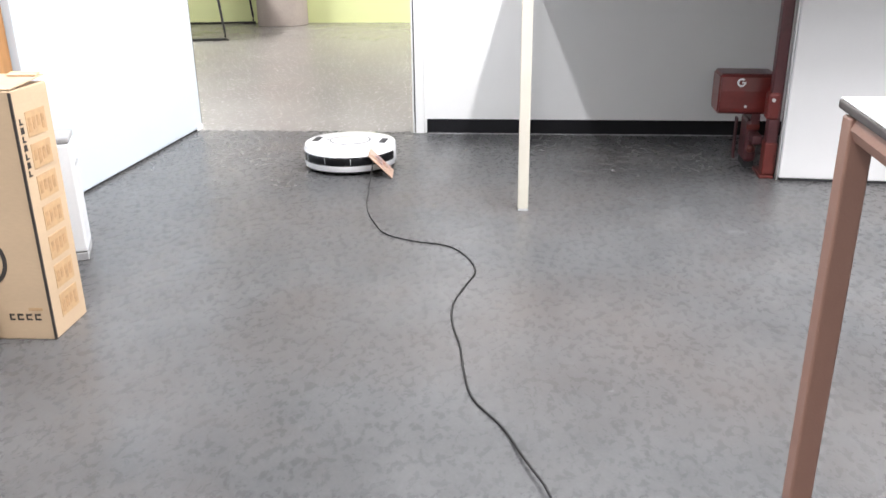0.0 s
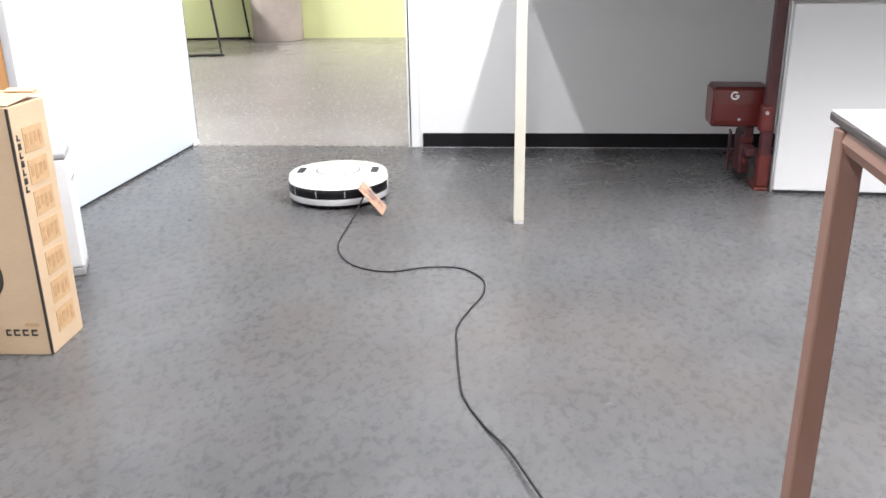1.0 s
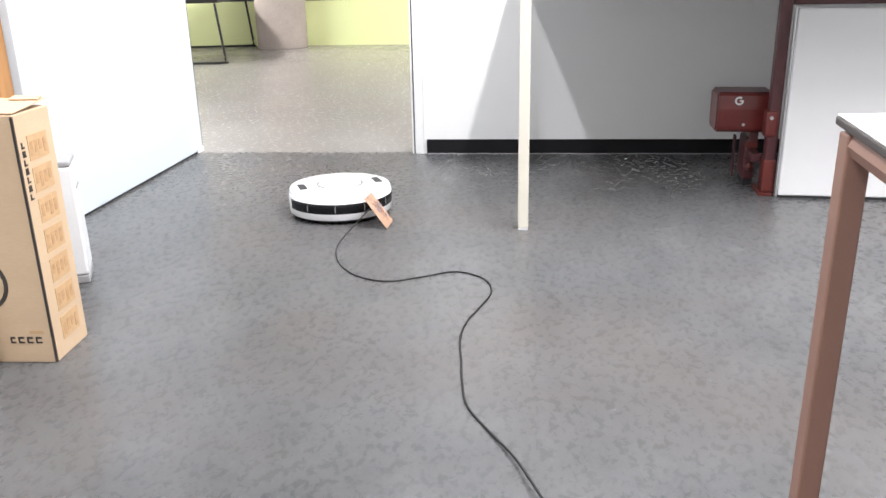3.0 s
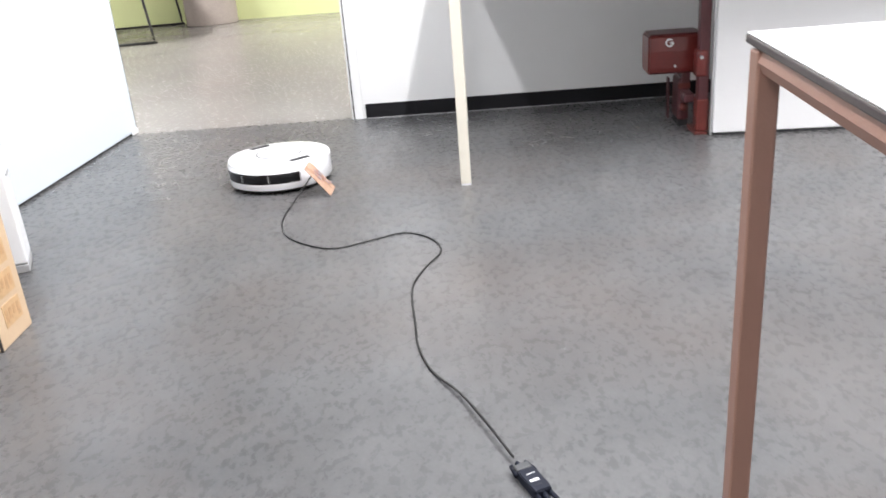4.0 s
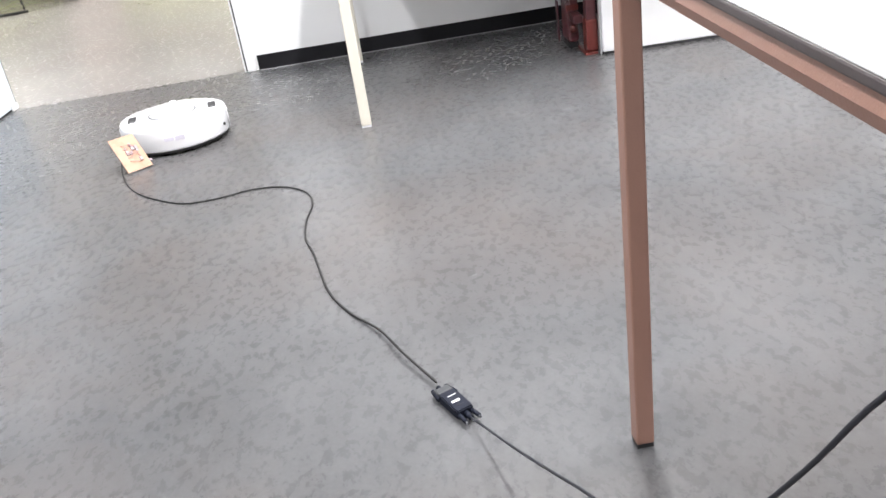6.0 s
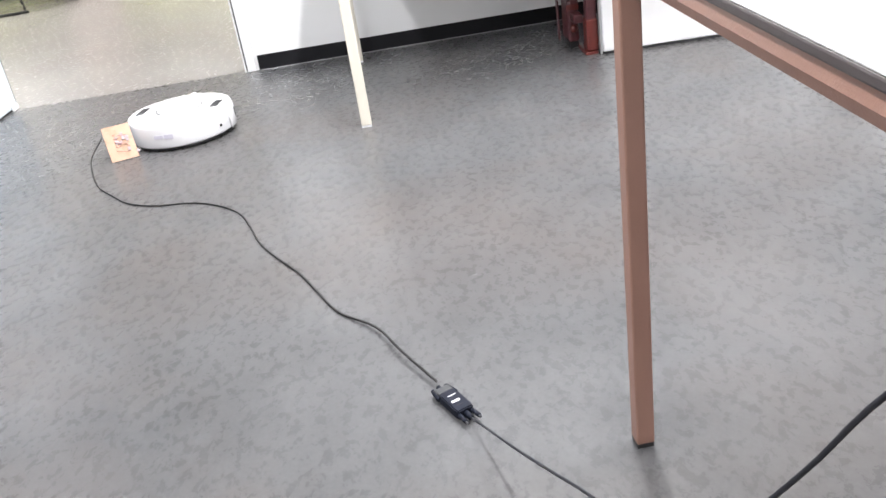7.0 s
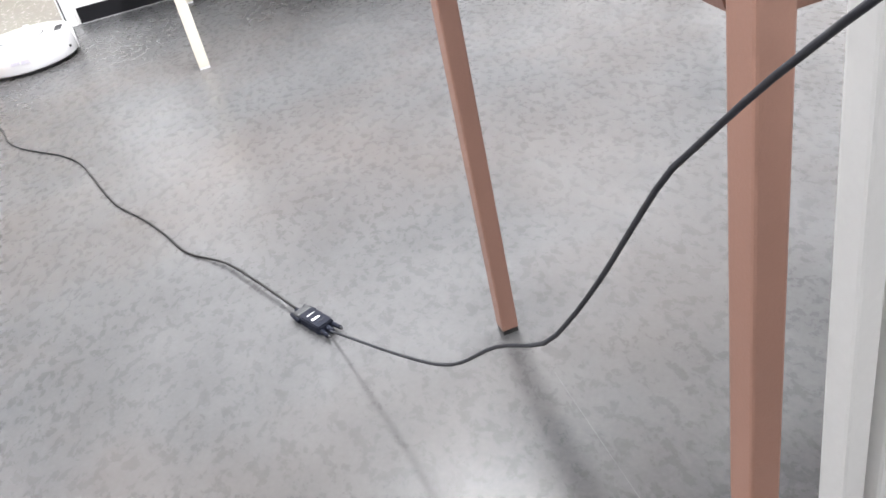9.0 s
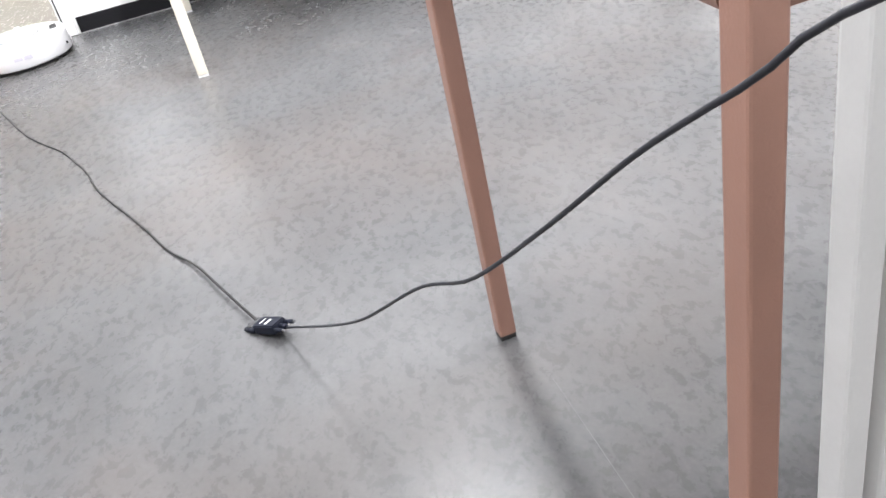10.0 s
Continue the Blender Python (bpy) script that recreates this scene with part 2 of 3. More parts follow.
structure("floor", box(-2.4, 3.4, -5.4, 0.02, -0.10, 0.0), "floor", "dark grey marbled vinyl floor, soft gloss")
structure("hall_floor", box(-5.0, 3.4, 0.02, 5.6, -0.10, 0.0), "hall_floor", "pale polished hall floor beyond the doorway")
structure("ceiling", box(-2.4, 3.4, -5.4, 0.14, CEILING, CEILING + 0.1), "ceiling", "plain white ceiling")
structure("hall_ceiling", box(-5.0, 3.4, 0.14, 5.7, CEILING, CEILING + 0.1), "ceiling", "plain white hall ceiling")
structure("wall_north", box(0.034, 3.4, 0.0, 0.13, 0.0, CEILING), "wall", "white painted wall beside the doorway")
structure("wall_north_left", box(-2.4, -1.02, 0.0, 0.13, 0.0, CEILING), "wall", "white painted wall behind the partition")
structure("wall_north_lintel", box(-1.02, 0.034, 0.0, 0.13, 2.06, CEILING), "wall", "white wall over the doorway")
structure("door_frame", box(-0.014, 0.034, -0.012, 0.145, 0.0, 2.06, 0.002), "wall", "white door jamb with a thin dark strip")
structure("jamb_line", box(-0.007, -0.002, -0.0145, -0.009, 0.004, 2.06), "dark", "thin dark strip on the door jamb")
structure("baseboard", box(0.046, 1.80, -0.010, -0.002, 0.0, 0.061, 0.002), "black", "black skirting board")
structure("skirting_joint", box(0.050, 1.78, -0.0125, -0.0105, 0.0, 0.003), "plastic_grey", "pale sealant line under the black skirting")
structure("partition", box(-1.01, -0.967, -1.191, 0.055, 0.008, 2.06, 0.002), "panel", "white door-height panel along the passage")
# Solid dark strip in place of the shade below the panel.
structure("partition_gap_shade", box(-1.005, -0.971, -1.186, 0.05, 0.0, 0.008), "dark", "dark strip standing for the shade under the white panel")
structure("partition_edge", box(-1.008, -0.968, 0.055, 0.062, 0.0, 2.06), "dark", "dark edge seal of the white panel")
structure("wood_post", box(-1.030, -0.988, -1.262, -1.196, 0.0, 2.06, 0.004), "wood", "orange-brown wooden door post")
structure("post_gap_strip", box(-1.042, -1.031, -1.250, -1.200, 0.0, 2.06), "dark", "dark strip filling the gap beside the wooden post")
structure("side_leaf", box(-1.95, -1.043, -1.245, -1.205, 0.0, 2.06, 0.002), "grey_leaf", "grey painted leaf beyond the wooden post")
# Unseen walls that close the room and bounce light back into it.
structure("wall_west", box(-2.5, -2.4, -5.4, 0.13, 0.0, CEILING), "wall", "plain white side wall, unseen, closes the room")
structure("wall_east", box(3.4, 3.5, -5.5, 5.7, 0.0, CEILING), "wall", "plain white side wall, unseen, closes the room")
structure("wall_south", box(-2.5, 3.4, -5.5, -5.4, 0.0, CEILING), "wall", "plain white rear wall, unseen, bounces light")
structure("hall_wall_west", box(-5.1, -5.0, 0.13, 5.7, 0.0, CEILING), "wall", "plain white hall wall")
structure("hall_wall_green", box(-5.0, 3.4, 5.56, 5.7, 0.0, 0.47), "green", "lime green painted wall below a dark band")
structure("hall_wall_band", box(-5.0, 3.4, 5.575, 5.7, 0.474, 0.95), "dark", "dark band above the green wall")
structure("hall_wall_upper", box(-5.0, 3.4, 5.56, 5.7, 0.954, CEILING), "wall", "white upper hall wall")


structure("panel_foot", box(-0.9665, -0.959, -0.01, 0.05, 0.0, 0.022, 0.002), "wall", "small white foot block at the panel end")
structure("floor_seam", move(box(0.0, 0.22, -0.0002, 0.0002, -0.001, 0.0003), pose(0.753, -2.750, 0, 0, 0, -92)), "scuff", "fine pale seam line in the vinyl floor")


def floor_scuff(x, y, length, width, turn):
    bm = bmesh.new()
    vs = []
    for k in range(14):
        a = 2 * math.pi * k / 14
        w = 1 + 0.35 * math.sin(3 * a + x * 9)
        vs.append(bm.verts.new((length / 2 * math.cos(a) * w, width / 2 * math.sin(a) * w, 0.0006)))
    bm.faces.new(vs)
    ob = link("scuff_mark", bm, "scuff", None)
    ob.matrix_world = pose(x, y, 0, 0, 0, turn)
    tagged(ob, "small pale scuff mark on the grey floor", "", "", "structure")


for sx, sy, sl, sw, sr in ((0.607, -2.118, 0.010, 0.006, 20), (0.92, -1.63, 0.008, 0.006, 0), (0.80, -2.0, 0.026, 0.004, -20), (1.03, -1.235, 0.06, 0.012, -8), (0.6, -0.16, 0.07, 0.008, 4)):
    floor_scuff(sx, sy, sl, sw, sr)


def column():
    root = thing("column", pose(-2.10, 5.36, 0), "round bare concrete column in the hall", "column")
    bm = lathe([(0.0, 0.0), (0.262, 0.0), (0.265, 0.01), (0.262, CEILING - 0.004), (0.0, CEILING - 0.004)], 48)
    part("shaft", bm, "concrete", root, "", True)


def ceiling_lamps():
    # Every light gets a lamp body, the added fill lights too.
    for x, y, length in LAMPS:
        root = thing("unseen_ceiling_lamp", pose(x, y, CEILING), "long white linear ceiling lamp, lit, out of view; some only for fill", "lamp", "ceiling lamps")
        part("housing", box(-0.05, 0.05, -length / 2 - 0.03, length / 2 + 0.03, -0.05, 0.0, 0.004), "plastic_white", root)
        part("diffuser", box(-0.035, 0.035, -length / 2, length / 2, -0.066, -0.052, 0.003), "lamp_glow", root, "glowing white diffuser")


def bench():
    root = thing("bench", pose(-2.155, 3.72, 0, 0, 0, 10), "black bench on thin steel sled frames", "bench")
    r = 0.011
    for y in (0.0, 1.80):
        pts = [(-0.90, y, 0.014), (-0.05, y, 0.014), (-0.012, y, 0.018), (0.0, y, 0.045), (-0.015, y, 0.20), (-0.048, y, 0.515)]
        frame_part = part("sled_frame", rod(smooth_path(pts, 44), r), "chair", root, "", True)
        part("glide", box(-0.11, -0.05, y - 0.010, y + 0.010, 0.0, 0.008, 0.002), "rubber", frame_part)
        part("far_upright", rod([(-0.90, y, 0.014), (-0.86, y, 0.515)], r), "chair", root, "", True)
    part("seat", box(-0.95, -0.03, 0.05, 1.86, 0.516, 0.56, 0.015, 3), "chair", root, "dark seat")


def bar_leg(root, x, y, w, z1, material, foot="rubber", lean=0.0):
    slant = Matrix.Identity(4)
    slant[0][2] = lean
    leg = part("leg", move(box(x, x + w, y, y + w, 0.006, z1, 0.0022, 2), slant), material, root)
    part("foot_cap", box(x + 0.001, x + w - 0.001, y + 0.001, y + w - 0.001, 0.0, 0.006), foot, leg, "black plastic foot cap")


def rail(x0, y0, x1, y1, z, w, h, ridge=0.004):
    """A steel rail with a slight ridge along both sides."""
    a, b = Vector((x0, y0, 0)), Vector((x1, y1, 0))
    d = (b - a).normalized()
    s = Vector((-d.y, d.x, 0))
    prof = [(-w / 2 + ridge, h), (-w / 2, h * 0.48), (-w / 2 + ridge, 0), (w / 2 - ridge, 0), (w / 2, h * 0.48), (w / 2 - ridge, h)]
    bm = bmesh.new()
    ends = [[bm.verts.new(p + s * u + Vector((0, 0, z + v))) for u, v in prof] for p in (a, b)]
    for k in range(6):
        bm.faces.new((ends[0][k], ends[1][k], ends[1][(k + 1) % 6], ends[0][(k + 1) % 6]))
    bm.faces.new(ends[0][::-1])
    bm.faces.new(ends[1])
    bmesh.ops.recalc_face_normals(bm, faces=bm.faces[:])
    return bm


def brown_table():
    root = thing("low_table", pose(0.7258, -2.6295, 0, 0, 0, 0.35), "low table with white top and brown steel frame", "table")
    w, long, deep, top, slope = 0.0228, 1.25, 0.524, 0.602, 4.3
    # Legs are cut shorter to follow the pitched top.
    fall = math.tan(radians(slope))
    for x in (0.0, long - w):
        for y in (-w, -deep):
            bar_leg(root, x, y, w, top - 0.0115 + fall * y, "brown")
    h = 0.021
    z = top - 0.0105 - h
    # Top and rails are pitched towards the camera to line up in its view.
    tilt = pose(0, 0, top, slope, 0, 0) @ pose(0, 0, -top)
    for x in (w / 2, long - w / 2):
        part("side_rail", move(rail(x, -w - 0.001, x, -deep + w + 0.001, z, w - 0.001, h), tilt), "brown", root)
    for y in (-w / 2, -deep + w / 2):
        part("long_rail", move(rail(w + 0.001, y, long - w - 0.001, y, z, w - 0.001, h), tilt), "brown", root)
    part("edge_band", move(box(-0.001, long + 0.001, -deep - 0.004, 0.010, top - 0.0100, top - 0.0015, 0.002), tilt), "edge", root, "dark brown edge of the table top")
    part("tabletop", move(box(0.0002, long - 0.0002, -deep - 0.0025, 0.0085, top - 0.0012, top), tilt), "laminate", root, "white laminate table top")


def white_table():
    root = thing("white_table", pose(0.424, -1.085, 0), "tall white table with square white legs by the wall", "table")
    w, long, deep, top = 0.031, 2.2, 0.95, 0.773
    for x in (0.011, long - w - 0.011):
        for y in (0.008, deep - w - 0.016):
            leg_x = x if y < 0.5 or x > 1 else x + 0.008
            bar_leg(root, leg_x, y, w, top - 0.024, "white_coat", "plastic_white")
    for y in (0.024, deep - 0.032):
        part("long_rail", box(w + 0.02, long - w - 0.02, y - 0.012, y + 0.012, top - 0.064, top - 0.025, 0.002), "white_coat", root)
    # Unseen top, lengthened to the wall to keep light off the wall below.
    part("tabletop", box(0, long, 0, deep + 0.128, top - 0.023, top, 0.002), "laminate", root, "white laminate table top")


def white_board():
    root = thing("white_board", pose(1.294, -0.697, 0, 0, 0, -4.5), "plain white board standing under the white table", "board")
    part("plinth", box(0.006, 0.795, 0.003, 0.022, 0.0, 0.008), "dark", root, "dark foot strip")
    part("panel", box(0.0, 0.80, 0.0, 0.024, 0.008, 0.606, 0.005, 3), "laminate", root)
    part("edge_trim", box(-0.008, -0.001, 0.004, 0.024, 0.0, 0.612, 0.002), "silver", root, "thin pale metal trim")


def red_trolley():
    root = thing("red_trolley", pose(1.290, -0.665, 0, 0, 0, -4.5), "worn dark red trolley frame behind the white board", "trolley")
    part("post", box(-0.040, -0.004, 0.0, 0.045, 0.010, 0.662, 0.006, 3), "maroon", root, "mottled maroon post")
    part("foot", box(-0.050, -0.006, -0.012, 0.12, 0.0, 0.010, 0.002), "orange_red", root, "worn red foot plate")
    part("lower_sleeve", box(-0.043, -0.002, -0.004, 0.052, 0.011, 0.120, 0.006, 3), "orange_red", root, "scuffed orange-red sleeve")
    part("mid_sleeve", box(-0.050, -0.010, -0.006, 0.050, 0.195, 0.285, 0.010, 3), "red", root, "dark red clamp")
    part("clamp_bolt", move(disc(0, 0, 0, 0.006, 0.012, 12), pose(-0.034, -0.008, 0.262, 90, 0, 0)), "silver", root, "pale bolt")
    part("top_rail", box(-0.042, 0.80, -0.002, 0.040, 0.663, 0.690, 0.004), "maroon", root, "dark red top rail")
    part("cross_rail", box(-0.002, 0.80, 0.004, 0.034, 0.615, 0.655, 0.004), "maroon", root, "dark red cross rail")
    part("lower_block", box(-0.082, -0.041, 0.13, 0.25, 0.02, 0.170, 0.012, 3), "maroon", root, "dark red lower fitting")
    part("block_foot", box(-0.078, -0.045, 0.14, 0.24, 0.0, 0.020), "dark", root)
    part("link_arm", box(-0.075, -0.040, 0.050, 0.131, 0.10, 0.13, 0.006, 3), "maroon", root, "dark link arm")
    part("knob", move(lathe([(0.0, 0.0), (0.012, 0.0), (0.015, 0.006), (0.012, 0.014), (0.0, 0.016)], 16), pose(-0.062, 0.129, 0.070, 90, 0, 0)), "orange_red", root, "red knob", True)
    part("strap", box(-0.084, -0.040, 0.125, 0.133, 0.135, 0.155, 0.002), "orange_red", root, "red strap")
    part("bracket", box(-0.094, -0.088, 0.262, 0.30, 0.0, 0.150, 0.002), "maroon", root, "thin dark bracket")


def red_case():
    root = thing("red_case", pose(1.108, -0.545, 0.191, 0, 0, -4), "glossy dark red box with white emblem, fixed to the trolley post", "case")
    bm = bmesh.new()
    prof = [(-0.0, 0.022), (0.004, 0.008), (0.016, 0.0), (0.12, 0.0), (0.14, 0.012), (0.145, 0.03), (0.145, 0.123), (0.138, 0.134), (0.008, 0.134), (0.0, 0.126), (-0.003, 0.08)]
    ends = [[bm.verts.new((x, y, z)) for y, z in prof] for x in (0.0, 0.185)]
    n = len(prof)
    for k in range(n):
        bm.faces.new((ends[0][k], ends[1][k], ends[1][(k + 1) % n], ends[0][(k + 1) % n]))
    bm.faces.new(ends[0])
    bm.faces.new(ends[1][::-1])
    bmesh.ops.recalc_face_normals(bm, faces=bm.faces[:])
    bmesh.ops.bevel(bm, geom=[e for e in bm.edges if len(e.link_faces) == 2 and e.calc_face_angle() > 1.2], offset=0.006, segments=2, affect="EDGES")
    part("shell", bm, "red", root)
    part("lid_band", box(0.008, 0.180, 0.004, 0.136, 0.1342, 0.138, 0.002), "maroon", root, "darker lid")
    arc = lathe([(0.0085, 0.0), (0.0145, 0.0), (0.0145, 0.002), (0.0085, 0.002), (0.0085, 0.0)], 24, 48, 352)
    box(0.001, 0.0142, -0.0025, 0.0025, 0.0003, 0.0022, bm=arc)
    part("emblem", move(arc, pose(0.071, -0.0035, 0.109, 90, 0, 0)), "print_white", root, "round white letter G emblem")
    part("rivet", move(disc(0, 0, 0, 0.005, 0.004, 12), pose(0.092, -0.0005, 0.028, 90, 0, 0)), "silver", root, "pale rivet")
    part("hanger", box(0.12, 0.150, 0.02, 0.10, -0.045, 0.0, 0.004), "maroon", root, "dark red hanger")


def drone_box():
    root = thing("cardboard_box", pose(-0.487, -1.993, 0, 0, 0, 2.6), "tall brown cardboard box with black print, flap lifted", "box")
    w, d, h = 0.56, 0.132, 0.500
    part("carton", box(-w, 0, 0, d, 0, h, 0.0025, 2), "card", root)
    part("corner_line", box(-0.004, 0.0008, -0.0008, 0.003, 0.002, h - 0.003), "ink", root, "black printed edge line")
    flap = move(box(-w + 0.01, 0, 0, d - 0.004, 0, 0.003, 0.001), pose(0, 0.002, h + 0.001, 4.5, 0, 0))
    part("flap", flap, "card", root, "loose top flap")
    tuck = move(box(-0.06, -0.002, 0, 0.02, 0, 0.0025), pose(0, d - 0.030, h + 0.013, 12, 0, 0))
    part("flap_tongue", tuck, "card_pale", root, "pale torn flap tongue")
    # printed picture panels down the narrow side
    for k in range(7):
        z0 = 0.035 + k * 0.062
        panel = part("printed_panel", box(0.0002, 0.0012, 0.036, 0.106, z0, z0 + 0.048), "card_print", root, "brown printed picture panel")
        for j in range(4):
            y0 = 0.041 + j * 0.016
            part("print_bar", box(0.0013, 0.0018, y0, y0 + 0.010, z0 + 0.008 + 0.004 * ((j + k) % 3), z0 + 0.036), "card_dark", panel)
    # lettering that stands for a name is shown as bars
    for k in range(7):
        z0 = 0.335 + k * 0.0165
        part("title_bar", box(0.0002, 0.0011, 0.014, 0.014 + 0.004 + 0.006 * (k % 2), z0, z0 + 0.012), "ink", root, "black lettering as bars")
        part("title_bar", box(0.0002, 0.0011, 0.013, 0.025, z0, z0 + 0.003), "ink", root, "black lettering as bars")
    for k, (u0, u1) in enumerate(((-0.036, -0.024), (-0.054, -0.042), (-0.072, -0.060), (-0.088, -0.078))):
        part("name_bar", box(u0, u1, -0.0011, -0.0002, 0.053, 0.057), "ink", root, "black lettering as bars")
        part("name_bar", box(u0, u1, -0.0011, -0.0002, 0.043, 0.0465), "ink", root, "black lettering as bars")
        part("name_bar", box(u0, u0 + 0.003, -0.0012, -0.0002, 0.043, 0.057), "ink", root, "black lettering as bars")
    part("small_bar", box(-0.046, -0.018, -0.0010, -0.0002, 0.064, 0.070), "card_print", root, "small brown lettering as a bar")
    ring = move(lathe([(0.050, 0.0), (0.058, 0.0), (0.058, 0.0015), (0.050, 0.0015), (0.050, 0.0)], 48), pose(-0.129, -0.0002, 0.170, 90, 0, 0))
    part("printed_ring", ring, "ink", root, "black printed ring")


def white_case():
    root = thing("white_case", pose(-0.648, -1.553, 0, 0, 0, 24), "white plastic case with grey foot, behind the box", "case")
    part("body", box(-0.14, 0, 0, 0.115, 0.022, 0.300, 0.006, 3), "plastic_white", root)
    part("foot", box(-0.139, 0.0, 0.0, 0.116, 0.0, 0.021, 0.003), "plastic_grey", root, "grey foot")
    part("top_plate", box(-0.138, -0.002, 0.002, 0.113, 0.301, 0.316, 0.004), "plastic_grey", root, "pale grey top plate")
    part("vent", box(-0.01, 0.0012, 0.03, 0.09, 0.24, 0.246), "plastic_grey", root)


def white_carton():
    root = thing("white_carton", pose(-0.592, -2.035, 0, 0, 0, 8), "white box in front of the brown cardboard box", "box")
    part("carton", box(-0.22, 0, -0.10, 0.0, 0, 0.105, 0.003), "plastic_white", root)
    part("lid", box(-0.222, 0.002, -0.102, 0.002, 0.106, 0.130, 0.003), "plastic_white", root)


def white_stand():
    root = thing("white_stand", pose(0.7431, -3.2172, 0, 0, 0, 5.4), "white steel stand with slim square posts", "stand")
    w = 0.017
    for x, y in ((0.0, 0.0), (0.0275, -0.001), (0.42, 0.0), (0.42, -0.36)):
        bar_leg(root, x, y, w, 0.66, "stand", "plastic_white", -0.015)
    part("top_bar", box(-0.010, 0.427, -0.001, 0.018, 0.661, 0.682, 0.002), "stand", root)
    part("side_bar", box(0.410, 0.427, -0.36, -0.0015, 0.661, 0.682, 0.002), "stand", root)


# ---- the moving things ----
def robot():
    root = thing("robot_vacuum", pose(-0.155, -0.762, 0), "round white robot vacuum cleaner with a black bumper window", "robot vacuum")
    r, h = 0.1655, 0.091
    # The base's black doubles as the shade under the robot.
    part("underside", lathe([(0.0, 0.004), (0.146, 0.004), (0.154, 0.008), (0.155, 0.0165), (0.0, 0.0165)], 64), "rubber", root, "black underside, also standing for the shade below")
    for y in (-0.11, 0.11):
        part("wheel", move(disc(0, 0, 0, 0.028, 0.018, 24), pose(0.0, y, 0.028, 90, 0, 0)), "rubber", root, "black drive wheel")
    shell = [(0.0, 0.014), (0.152, 0.014), (0.160, 0.016), (0.163, 0.022), (0.1635, 0.076), (0.1625, 0.084), (0.159, 0.0895), (0.152, 0.0915), (0.12, h + 0.0015), (0.0, h + 0.002)]
    part("body", lathe(shell, 96), "robot", root, "", True)
    bump = [(0.1637, 0.014), (r, 0.016), (r, 0.075), (0.1637, 0.077), (0.1637, 0.014)]
    bumper = part("bumper", lathe(bump, 64, -97, 97), "robot", root, "white front bumper", True)
    win = [(0.1656, 0.035), (0.1666, 0.037), (0.1666, 0.064), (0.1656, 0.066), (0.1656, 0.035)]
    window = part("bumper_window", lathe(win, 48, -80, 80), "smoked", bumper, "glossy black sensor window", True)
    for a in (-50, -18, 14, 46):
        part("window_mark", move(box(0.1664, 0.1672, -0.0012, 0.0012, 0.040, 0.061), pose(0, 0, 0, 0, 0, a)), "silver", root, "pale sensor line")
    for s in (-1, 1):
        part("bumper_slit", move(box(0.150, 0.1632, -0.0015, 0.0015, 0.020, 0.078), pose(0, 0, 0, 0, 0, s * 98.5)), "robot_line", root, "dark slit beside the bumper")
        pad = part("top_pad", box(-0.034, 0.034, s * 0.122 - 0.0125, s * 0.122 + 0.0125, h - 0.002, h + 0.003, 0.002), "robot_pad", root, "dark grey inset pad")
        part("pad_notch", box(-0.033, -0.028, s * 0.122 - 0.011, s * 0.122 + 0.004, h - 0.0015, h + 0.004), "robot_line", pad)
    part("cover_seam", lathe([(0.0695, h - 0.001), (0.0745, h - 0.001), (0.0745, h + 0.0032), (0.0695, h + 0.0032), (0.0695, h - 0.001)], 64, -150, 150), "robot_line", root, "fine seam of the round cover")
    part("round_cover", lathe([(0.0, h + 0.0005), (0.0685, h + 0.0005), (0.0685, h + 0.0038), (0.065, h + 0.0055), (0.0, h + 0.0065)], 64), "robot", root, "round white cover", True)
    part("cover_arrow", box(-0.006, 0.006, -0.087, -0.079, h, h + 0.0025), "robot_line", root, "small grey marker")
    part("button", move(lathe([(0.0, 0), (0.012, 0), (0.012, 0.003), (0.0, 0.004)], 24), pose(0.105, 0.0, h)), "robot", root, "", True)
    for y in (-0.018, 0.018):
        part("icon", box(0.098, 0.100, y - 0.006, y + 0.006, h, h + 0.0014), "robot_line", root, "small grey icon")
    part("front_sensor", move(lathe([(0.0, 0), (0.012, 0), (0.011, 0.005), (0.008, 0.0075), (0.0, 0.008)], 24), pose(0.143, 0.0, h - 0.002)), "robot", root, "small white dome sensor", True)
    part("rear_label", move(box(-0.1645, -0.1632, -0.034, -0.006, 0.046, 0.060), pose(0, 0, 0, 0, 0, -2)), "robot_label", root, "faint lilac print")
    part("rear_label", move(box(-0.1645, -0.1632, -0.002, 0.026, 0.048, 0.059), pose(0, 0, 0, 0, 0, -2)), "robot_label", root, "faint lilac print")
    part("power_port", move(disc(0, 0, 0, 0.0045, 0.004, 16), pose(0, 0, 0, 0, 0, -116) @ pose(0.1640, 0, 0.042, 0, 90, 0)), "rubber", root, "black power socket")
    return root


